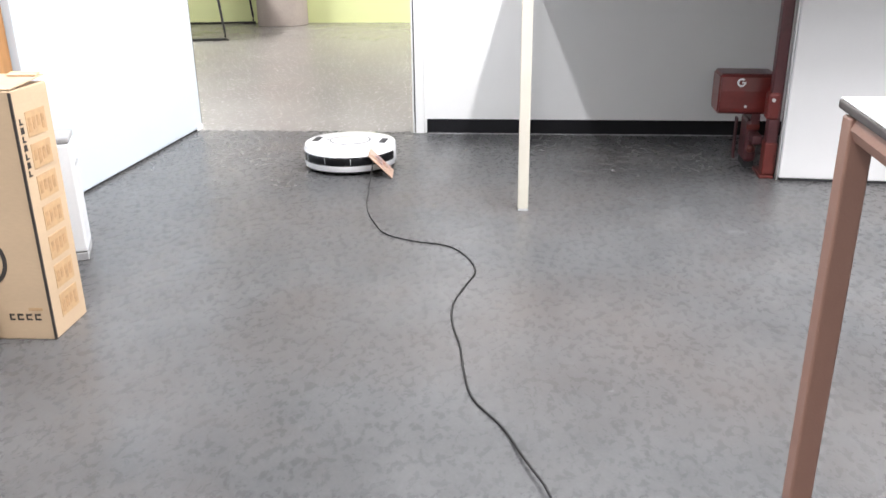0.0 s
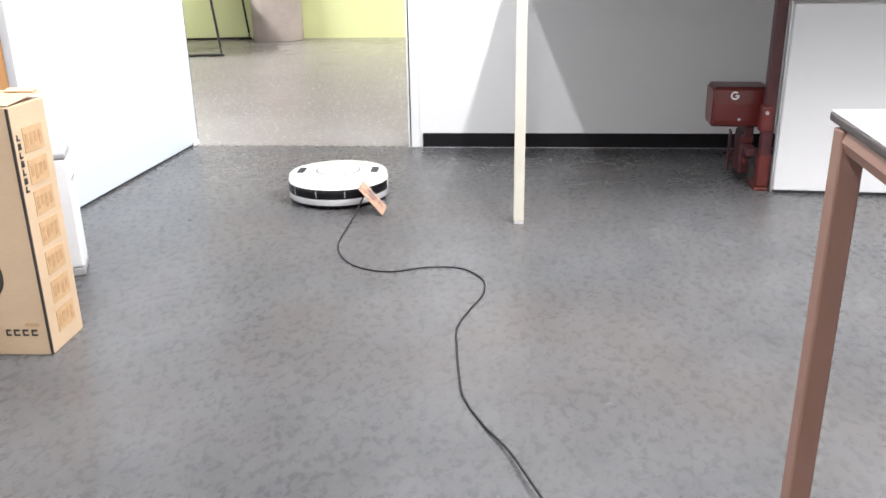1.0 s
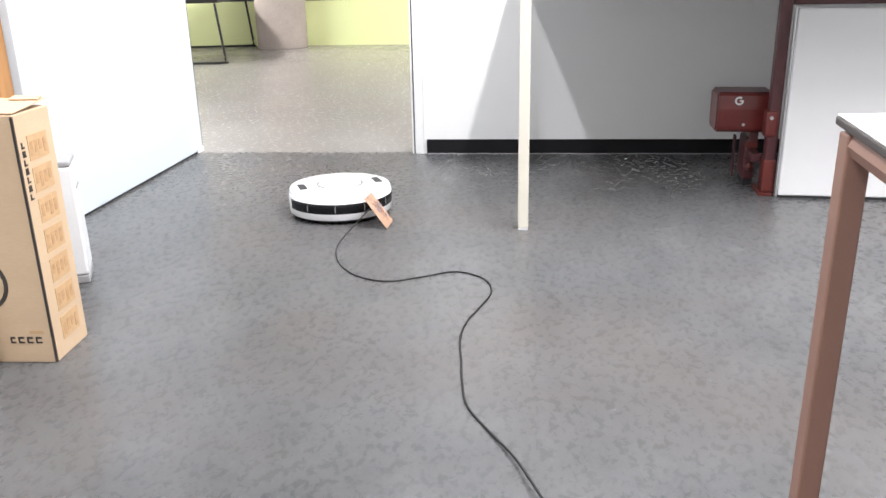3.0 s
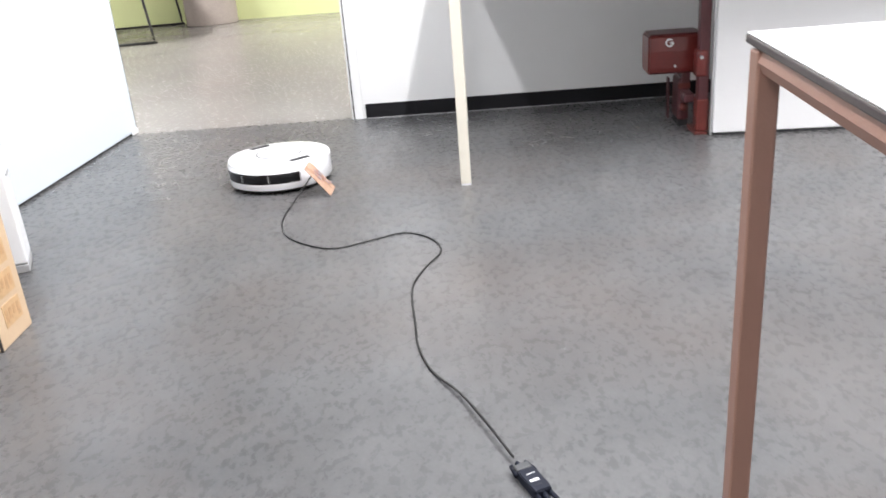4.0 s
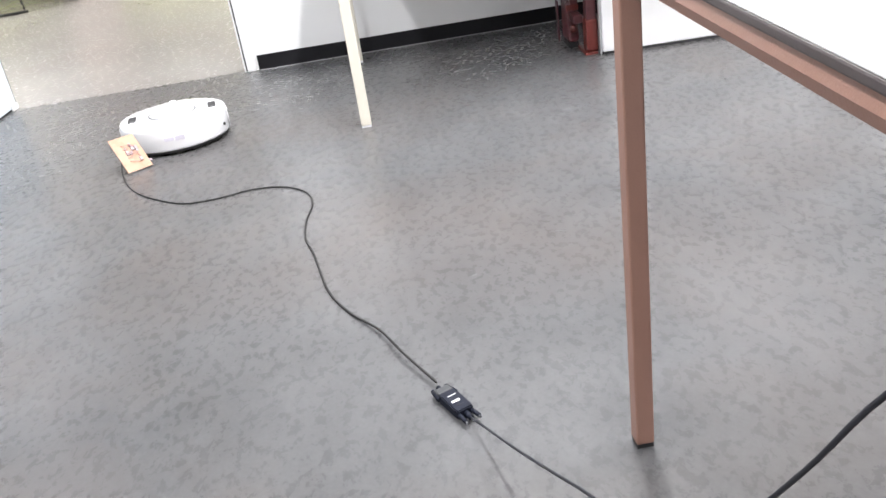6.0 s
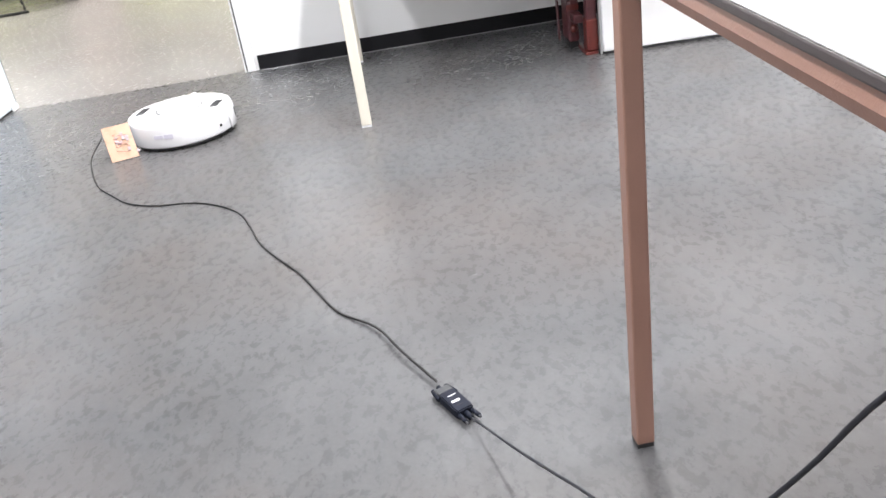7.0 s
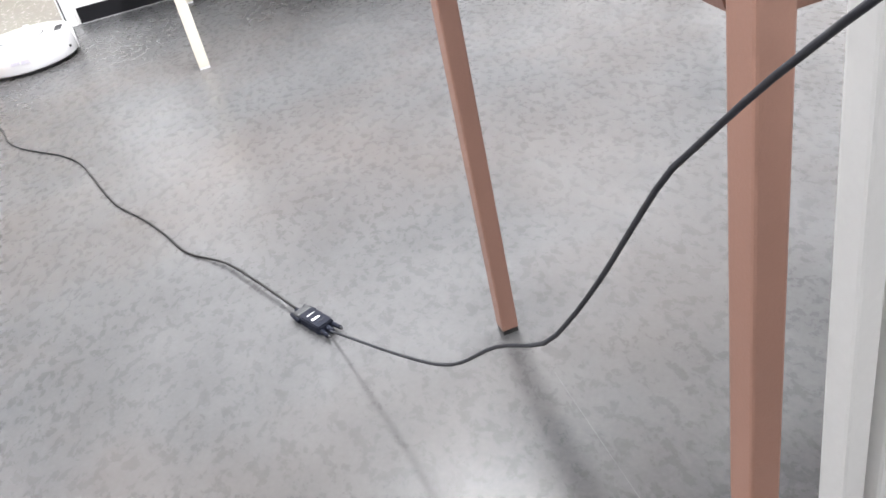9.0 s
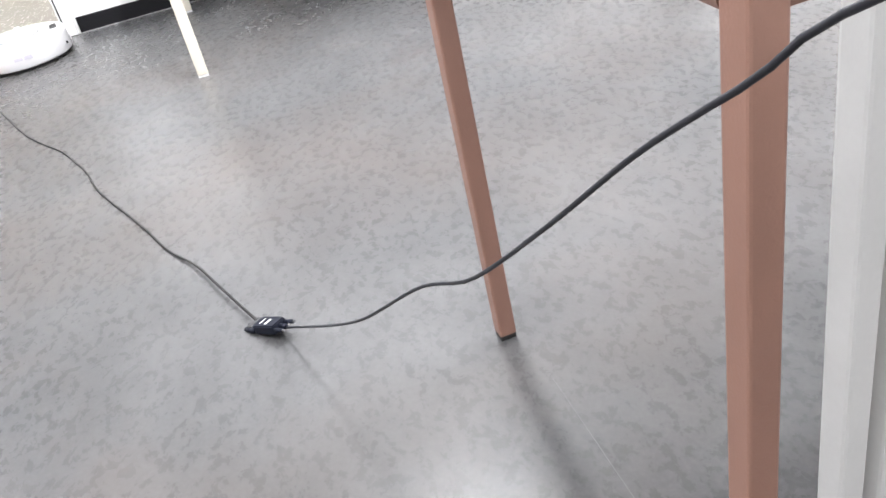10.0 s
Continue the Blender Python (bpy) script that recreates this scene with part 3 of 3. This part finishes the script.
def circuit_board():
    root = thing("circuit_board", pose(0, -1, 0.05), "copper-coloured circuit board with soldered parts, leaning on the robot", "circuit board")
    part("plate", box(-0.056, 0.056, -0.0405, 0.0405, -0.001, 0.001, 0.0005, 1), "board", root)
    rnd = random.Random(4)
    for k in range(9):
        x, y = rnd.uniform(-0.03, 0.03), rnd.uniform(-0.012, 0.026)
        a, b = rnd.uniform(0.003, 0.007), rnd.uniform(0.002, 0.005)
        part("component", box(x - a, x + a, y - b, y + b, 0.001, 0.001 + rnd.uniform(0.002, 0.005), 0.0006, 1), "solder", root, "small soldered component")
    for k in range(5):
        x = -0.028 + k * 0.013
        pts = [(x, -0.016, 0.001), (x + 0.004, -0.006, 0.007), (x + 0.010 * (-1) ** k, 0.008, 0.008), (x + 0.006, 0.024, 0.001)]
        part("jumper_wire", rod(smooth_path(pts, 10), 0.0009, 6), "wire", root, "thin pink jumper wire", True)
    part("edge_plug", box(0.034, 0.042, 0.038, 0.047, -0.004, 0.003, 0.001), "solder", root, "small metal plug")
    return root


def cable_adapter():
    root = thing("cable_adapter", pose(0.513, -2.51, 0), "charcoal serial adapter box with thumbscrews, lying on the floor", "adapter")
    body = bmesh.new()
    outline = [(-0.034, 0.0135), (-0.026, 0.0165), (0.020, 0.0165), (0.026, 0.0145), (0.026, -0.0145), (0.020, -0.0165), (-0.026, -0.0165), (-0.034, -0.0135)]
    low = [body.verts.new((x, y, 0.002)) for x, y in outline]
    high = [body.verts.new((x * 0.97, y * 0.94, 0.017)) for x, y in outline]
    for k in range(8):
        body.faces.new((low[k], low[(k + 1) % 8], high[(k + 1) % 8], high[k]))
    body.faces.new(low)
    body.faces.new(high[::-1])
    bmesh.ops.recalc_face_normals(body, faces=body.faces[:])
    bmesh.ops.bevel(body, geom=body.edges[:], offset=0.0018, segments=2, affect="EDGES")
    part("body", body, "adapter", root)
    part("hood", box(-0.050, -0.0335, -0.0150, 0.0150, 0.002, 0.016, 0.003), "adapter_grey", root, "grey connector hood")
    for s in (-1, 1):
        part("thumbscrew", rod([(-0.055, s * 0.0125, 0.009), (-0.030, s * 0.0165, 0.009)], 0.0042, 10), "adapter", root, "black thumbscrew", True)
        screw = part("thumbscrew", rod([(0.024, s * 0.0115, 0.009), (0.045, s * 0.0125, 0.009)], 0.0036, 10), "adapter", root, "black thumbscrew", True)
        part("screw_tip", rod([(0.045, s * 0.0125, 0.009), (0.049, s * 0.0126, 0.009)], 0.002, 8), "steel", screw)
    part("strain_relief", rod([(0.026, 0, 0.009), (0.040, 0, 0.008)], 0.0046, 10), "adapter", root, "", True)
    part("strain_relief", rod([(-0.060, 0, 0.008), (-0.049, 0, 0.008)], 0.0046, 10), "adapter", root, "", True)
    part("label_bar", box(-0.003, 0.002, -0.009, 0.006, 0.0170, 0.0176), "print_white", root, "white label with lettering as a bar")
    part("label_bar", box(-0.0175, -0.016, -0.007, 0.008, 0.0170, 0.0175), "print_white", root, "white lettering as a bar")
    part("label_bar", box(0.011, 0.012, -0.008, 0.006, 0.0170, 0.0174), "robot_pad", root)
    for ob in root.children_recursive:
        ob.data.transform(Matrix.Diagonal((0.9, 0.86, 0.92, 1)))
    return root


def cable_pieces(name, label, count, length, radius, material):
    """A cable as a chain of short rounded pieces, each free to move."""
    root = thing(name, pose(0, 0, 0), label, "cable")
    half = length / 2
    prof = [(0.0, -half), (radius * 0.7, -half + radius * 0.3), (radius, -half + radius), (radius, -half + radius * 1.1), (radius, half - radius * 1.1), (radius, half - radius), (radius * 0.7, half - radius * 0.3), (0.0, half)]
    bm = move(lathe(prof, 10), pose(0, 0, 0, 0, 90, 0))
    first = part("cable_piece", bm, material, root, "", True)
    made = [first]
    for _ in range(count - 1):
        ob = new("cable_piece", first.data)
        ob.parent = root
        made.append(ob)
    return made


column()
ceiling_lamps()
bench()
white_table()
brown_table()
white_board()
red_trolley()
red_case()
drone_box()
white_case()
white_carton()
white_stand()
ROBOT = robot()
BOARD = circuit_board()
ADAPTER = cable_adapter()
PIECES_A, PIECES_B = 84, 50
CABLE_A = cable_pieces("serial_cable", "thin black cable winding over the floor to the robot", PIECES_A, 0.031, 0.0021, "cable")
CABLE_B = cable_pieces("usb_cable", "dark cable rising from the adapter to the table", PIECES_B, 0.027, 0.0017, "cable_b")

ROWS_A, ROWS_B = [], []


def cable_row(t, *nodes, start=None):
    """The floor cable's course at a time, from the board on the robot to the adapter."""
    last = len(nodes) - 1
    raised = [(x, y, 0.045 if k == 0 else 0.012 if k == 1 else 0.009 if k == last else 0.011 if k == last - 1 else 0.007 if k == last - 2 else 0.0023) for k, (x, y) in enumerate(nodes)]
    if start:
        raised = [start] + raised[1:]
    ROWS_A.append((t, smooth_path(raised, PIECES_A + 1)))


def lead_row(t, *nodes):
    """The rising cable's course at a time, from the adapter to the table."""
    ROWS_B.append((t, smooth_path(nodes, PIECES_B + 1)))


def eased(rows, steps=4):
    """The rows with courses blended in between, so that the pieces stay in line."""
    out = []
    for (t0, p0), (t1, p1) in zip(rows, rows[1:]):
        for k in range(steps):
            u = k / steps
            w = u * u * (3 - 2 * u)
            out.append((t0 + (t1 - t0) * u, [a.lerp(b, w) for a, b in zip(p0, p1)]))
    return out + [rows[-1]]


def key_pieces(pieces, rows):
    rows = eased(rows)
    for k, ob in enumerate(pieces):
        keys = []
        for t, pts in rows:
            a, b = pts[k], pts[k + 1]
            keys.append((t, Matrix.Translation((a + b) / 2) @ (b - a).to_track_quat("X", "Z").to_matrix().to_4x4()))
        walk(ob, keys)


def motions():
    walk(ROBOT, [
        (0.0, pose(-0.171, -0.558, 0, 0, 0, -93)), (0.5, pose(-0.162, -0.672, 0, 0, 0, -90)), (1.0, pose(-0.15, -0.795, 0, 0, 0, -86)),
        (2.0, pose(-0.137, -0.874, 0, 0, 0, -64)), (3.3, pose(-0.14, -0.887, 0, 0, 0, -68)), (3.5, pose(-0.141, -0.887, 0, 0, 0, -84)),
        (4.0, pose(-0.143, -0.879, 0, 0, 0, -138)), (4.5, pose(-0.142, -0.884, 0, 0, 0, -177)), (5.0, pose(-0.139, -0.882, 0, 0, 0, -201)),
        (5.5, pose(-0.144, -0.867, 0, 0, 0, -236)), (6.2, pose(-0.14, -0.868, 0, 0, 0, -268)), (6.8, pose(-0.133, -0.854, 0, 0, -1.5, -281)),
        (7.0, pose(-0.127, -0.819, 0, 0, -1.5, -281)), (7.5, pose(-0.115, -0.699, 0, 0, -1.5, -281)), (8.0, pose(-0.105, -0.583, 0, 0, -1.5, -280)),
        (8.5, pose(-0.097, -0.487, 0, 0, -1.5, -278)), (9.0, pose(-0.098, -0.419, 0, 0, -1.5, -271)), (9.5, pose(-0.115, -0.293, 0, 0, -1.5, -265)),
        (10.0, pose(-0.129, -0.237, 0, 0, -1.5, -263))])
    walk(BOARD, [
        (0.0, pose(-0.034, -0.715, 0.048, 9, 46, 11)), (0.5, pose(-0.018, -0.859, 0.048, 9, 46, 11)), (1.0, pose(-0.005, -0.978, 0.049, 6, 50, 4)),
        (2.0, pose(0.007, -1.053, 0.05, 3, 56, -3)), (3.5, pose(0.014, -1.04, 0.049, 1, 54, -3)), (4.0, pose(0.012, -1.064, 0.051, 2, 52, 0)),
        (4.5, pose(-0.08, -1.11, 0.044, 7, 44, -10)), (5.0, pose(-0.126, -1.13, 0.049, 4, 55, -19)), (5.5, pose(-0.17, -1.117, 0.049, -3, 51, -30)),
        (6.8, pose(-0.298, -1.002, 0.05, -2, 57, -71)), (7.2, pose(-0.29, -0.912, 0.049, 0, 55, -68)), (8.0, pose(-0.255, -0.758, 0.053, -11, 52, -42)),
        (8.5, pose(-0.235, -0.687, 0.058, -14, 55, -40)), (9.0, pose(-0.237, -0.611, 0.055, -12, 55, -40)), (9.5, pose(-0.256, -0.473, 0.054, -12, 55, -36)),
        (10.0, pose(-0.269, -0.419, 0.054, -12, 55, -36))])
    walk(ADAPTER, [
        (0.0, pose(0.519, -2.501, 0, 0, 0, -66.5)), (8.2, pose(0.519, -2.503, 0, 0, 0, -66.5)), (8.5, pose(0.511, -2.488, 0, 0, 0, -65)),
        (9.3, pose(0.504, -2.485, 0, 0, 0, -65)), (9.5, pose(0.477, -2.45, 0.004, 0, -13, -57)), (10.0, pose(0.451, -2.449, 0.005, 0, -15, -54))])
    cable_row(0, (-0.051, -0.842), (-0.039, -0.939), (-0.028, -1.038), (-0.003, -1.134), (0.032, -1.226), (0.077, -1.314), (0.161, -1.367), (0.255, -1.399), (0.311, -1.478), (0.337, -1.574), (0.317, -1.671), (0.299, -1.770), (0.306, -1.869), (0.329, -1.967), (0.343, -2.066), (0.365, -2.163), (0.418, -2.249), (0.454, -2.341), (0.486, -2.416), (0.490, -2.430), start=(-0.062, -0.711, 0.052))
    cable_row(1, (-0.035, -1.010), (-0.050, -1.105), (-0.056, -1.202), (-0.050, -1.298), (-0.020, -1.390), (0.039, -1.468), (0.126, -1.496), (0.217, -1.460), (0.303, -1.463), (0.361, -1.536), (0.367, -1.629), (0.341, -1.723), (0.319, -1.819), (0.325, -1.916), (0.335, -2.014), (0.350, -2.111), (0.388, -2.201), (0.434, -2.287), (0.470, -2.379), (0.491, -2.429), start=(-0.033, -0.974, 0.053))
    cable_row(1.6, (-0.050, -1.151), (-0.067, -1.241), (-0.058, -1.331), (-0.024, -1.415), (0.033, -1.486), (0.113, -1.518), (0.195, -1.482), (0.278, -1.440), (0.352, -1.488), (0.375, -1.574), (0.355, -1.665), (0.327, -1.753), (0.318, -1.845), (0.327, -1.937), (0.335, -2.029), (0.350, -2.120), (0.391, -2.201), (0.434, -2.282), (0.467, -2.369), (0.491, -2.430), start=(-0.021, -1.049, 0.054))
    cable_row(3.5, (-0.051, -1.153), (-0.068, -1.242), (-0.059, -1.332), (-0.025, -1.417), (0.031, -1.488), (0.112, -1.520), (0.194, -1.485), (0.277, -1.443), (0.351, -1.490), (0.374, -1.577), (0.353, -1.667), (0.326, -1.755), (0.317, -1.846), (0.326, -1.938), (0.334, -2.030), (0.349, -2.121), (0.390, -2.202), (0.433, -2.283), (0.466, -2.370), (0.490, -2.432), start=(-0.014, -1.036, 0.053))
    cable_row(4, (-0.038, -1.041), (-0.054, -1.137), (-0.066, -1.232), (-0.059, -1.329), (-0.029, -1.421), (0.031, -1.494), (0.113, -1.539), (0.201, -1.498), (0.285, -1.459), (0.355, -1.515), (0.380, -1.605), (0.346, -1.697), (0.322, -1.791), (0.324, -1.887), (0.334, -1.984), (0.344, -2.081), (0.371, -2.172), (0.419, -2.257), (0.456, -2.346), (0.492, -2.436), start=(-0.016, -1.060, 0.055))
    cable_row(4.5, (-0.114, -1.312), (-0.090, -1.392), (-0.047, -1.465), (0.022, -1.516), (0.098, -1.555), (0.172, -1.510), (0.240, -1.458), (0.322, -1.471), (0.373, -1.537), (0.371, -1.620), (0.345, -1.702), (0.325, -1.786), (0.321, -1.871), (0.331, -1.957), (0.337, -2.043), (0.351, -2.127), (0.389, -2.202), (0.429, -2.279), (0.460, -2.358), (0.494, -2.437), start=(-0.108, -1.106, 0.048))
    cable_row(5.5, (-0.225, -1.163), (-0.198, -1.250), (-0.161, -1.332), (-0.108, -1.408), (-0.040, -1.468), (0.039, -1.517), (0.128, -1.499), (0.210, -1.451), (0.298, -1.470), (0.353, -1.542), (0.354, -1.634), (0.327, -1.725), (0.318, -1.819), (0.330, -1.911), (0.334, -2.005), (0.346, -2.097), (0.381, -2.182), (0.424, -2.264), (0.456, -2.352), (0.495, -2.438))
    cable_row(7, (-0.378, -0.867), (-0.398, -0.945), (-0.374, -1.042), (-0.342, -1.137), (-0.302, -1.229), (-0.247, -1.313), (-0.188, -1.394), (-0.108, -1.447), (-0.011, -1.473), (0.067, -1.531), (0.125, -1.611), (0.157, -1.706), (0.186, -1.803), (0.228, -1.893), (0.276, -1.981), (0.314, -2.075), (0.354, -2.169), (0.416, -2.249), (0.453, -2.344), (0.496, -2.437))
    cable_row(7.5, (-0.354, -0.818), (-0.331, -0.911), (-0.308, -1.004), (-0.275, -1.097), (-0.236, -1.186), (-0.186, -1.270), (-0.133, -1.351), (-0.056, -1.410), (0.016, -1.476), (0.074, -1.554), (0.124, -1.638), (0.150, -1.733), (0.185, -1.825), (0.234, -1.909), (0.280, -1.994), (0.319, -2.085), (0.362, -2.173), (0.418, -2.254), (0.451, -2.347), (0.494, -2.437))
    cable_row(8, (-0.286, -0.825), (-0.251, -0.911), (-0.216, -0.999), (-0.181, -1.087), (-0.146, -1.175), (-0.111, -1.264), (-0.066, -1.347), (-0.007, -1.422), (0.047, -1.499), (0.090, -1.583), (0.127, -1.671), (0.158, -1.761), (0.195, -1.850), (0.250, -1.925), (0.286, -2.014), (0.325, -2.100), (0.367, -2.186), (0.422, -2.262), (0.456, -2.352), (0.497, -2.438))
    cable_row(8.5, (-0.186, -0.840), (-0.163, -0.926), (-0.141, -1.014), (-0.116, -1.101), (-0.088, -1.188), (-0.046, -1.268), (0.005, -1.342), (0.060, -1.414), (0.098, -1.497), (0.135, -1.580), (0.156, -1.668), (0.180, -1.757), (0.211, -1.843), (0.256, -1.921), (0.288, -2.006), (0.322, -2.091), (0.360, -2.174), (0.412, -2.248), (0.444, -2.333), (0.488, -2.428))
    cable_row(9, (-0.244, -0.640), (-0.216, -0.741), (-0.187, -0.843), (-0.159, -0.946), (-0.130, -1.049), (-0.106, -1.127), (-0.088, -1.201), (-0.050, -1.282), (0.005, -1.359), (0.070, -1.442), (0.120, -1.537), (0.150, -1.639), (0.178, -1.742), (0.211, -1.845), (0.259, -1.940), (0.300, -2.039), (0.336, -2.139), (0.396, -2.226), (0.439, -2.325), (0.483, -2.432))
    cable_row(9.5, (-0.269, -0.492), (-0.236, -0.591), (-0.202, -0.693), (-0.168, -0.795), (-0.134, -0.896), (-0.098, -0.997), (-0.062, -1.098), (-0.022, -1.197), (0.029, -1.291), (0.077, -1.387), (0.118, -1.486), (0.152, -1.587), (0.177, -1.692), (0.218, -1.791), (0.264, -1.888), (0.295, -1.990), (0.332, -2.091), (0.380, -2.187), (0.414, -2.288), (0.458, -2.410))
    cable_row(10, (-0.285, -0.438), (-0.249, -0.539), (-0.214, -0.642), (-0.178, -0.746), (-0.142, -0.850), (-0.106, -0.953), (-0.071, -1.057), (-0.032, -1.159), (0.016, -1.258), (0.067, -1.355), (0.105, -1.458), (0.139, -1.561), (0.163, -1.669), (0.198, -1.773), (0.237, -1.875), (0.274, -1.978), (0.309, -2.083), (0.355, -2.182), (0.388, -2.287), (0.430, -2.411))
    lead_row(0.0, (0.534, -2.536, 0.009), (0.572, -2.684, 0.065), (0.603, -2.841, 0.144), (0.618, -2.922, 0.188), (0.642, -2.991, 0.250), (0.652, -3.031, 0.277), (0.661, -3.063, 0.303), (0.675, -3.106, 0.377), (0.681, -3.145, 0.447), (0.683, -3.180, 0.497), (0.685, -3.220, 0.541), (0.685, -3.274, 0.596), (0.685, -3.309, 0.631))
    lead_row(8.1, (0.534, -2.539, 0.009), (0.572, -2.687, 0.065), (0.602, -2.843, 0.143), (0.617, -2.923, 0.186), (0.641, -2.992, 0.247), (0.651, -3.031, 0.273), (0.660, -3.062, 0.299), (0.673, -3.105, 0.371), (0.679, -3.143, 0.440), (0.682, -3.178, 0.489), (0.684, -3.217, 0.533), (0.684, -3.271, 0.588), (0.686, -3.305, 0.622))
    lead_row(8.5, (0.526, -2.523, 0.009), (0.557, -2.667, 0.075), (0.581, -2.775, 0.131), (0.600, -2.871, 0.186), (0.617, -2.922, 0.230), (0.630, -2.967, 0.265), (0.642, -3.020, 0.297), (0.655, -3.058, 0.341), (0.667, -3.106, 0.406), (0.673, -3.134, 0.451), (0.678, -3.158, 0.483), (0.682, -3.200, 0.527), (0.682, -3.262, 0.586), (0.683, -3.297, 0.620))
    lead_row(9.0, (0.520, -2.520, 0.009), (0.577, -2.765, 0.122), (0.605, -2.893, 0.193), (0.630, -2.970, 0.259), (0.646, -3.034, 0.301), (0.655, -3.060, 0.331), (0.665, -3.100, 0.388), (0.675, -3.155, 0.472), (0.679, -3.176, 0.497), (0.684, -3.216, 0.538), (0.685, -3.244, 0.563), (0.685, -3.264, 0.580), (0.684, -3.302, 0.610))
    lead_row(9.3, (0.520, -2.519, 0.009), (0.576, -2.764, 0.122), (0.604, -2.893, 0.192), (0.629, -2.970, 0.259), (0.645, -3.034, 0.301), (0.654, -3.060, 0.331), (0.664, -3.100, 0.388), (0.674, -3.155, 0.472), (0.678, -3.176, 0.497), (0.683, -3.216, 0.538), (0.684, -3.244, 0.564), (0.684, -3.264, 0.580), (0.683, -3.302, 0.611))
    lead_row(9.5, (0.497, -2.480, 0.018), (0.553, -2.680, 0.120), (0.581, -2.783, 0.183), (0.612, -2.890, 0.268), (0.634, -2.977, 0.319), (0.652, -3.038, 0.368), (0.665, -3.089, 0.418), (0.674, -3.139, 0.471), (0.680, -3.172, 0.500), (0.685, -3.213, 0.535), (0.686, -3.236, 0.555), (0.685, -3.262, 0.575), (0.685, -3.300, 0.606))
    lead_row(10.0, (0.471, -2.477, 0.020), (0.525, -2.634, 0.105), (0.560, -2.742, 0.172), (0.603, -2.877, 0.276), (0.628, -2.963, 0.325), (0.656, -3.053, 0.403), (0.675, -3.134, 0.477), (0.683, -3.175, 0.510), (0.688, -3.214, 0.539), (0.689, -3.241, 0.563), (0.689, -3.265, 0.577), (0.688, -3.307, 0.602))
    key_pieces(CABLE_A, ROWS_A)
    key_pieces(CABLE_B, ROWS_B)


motions()
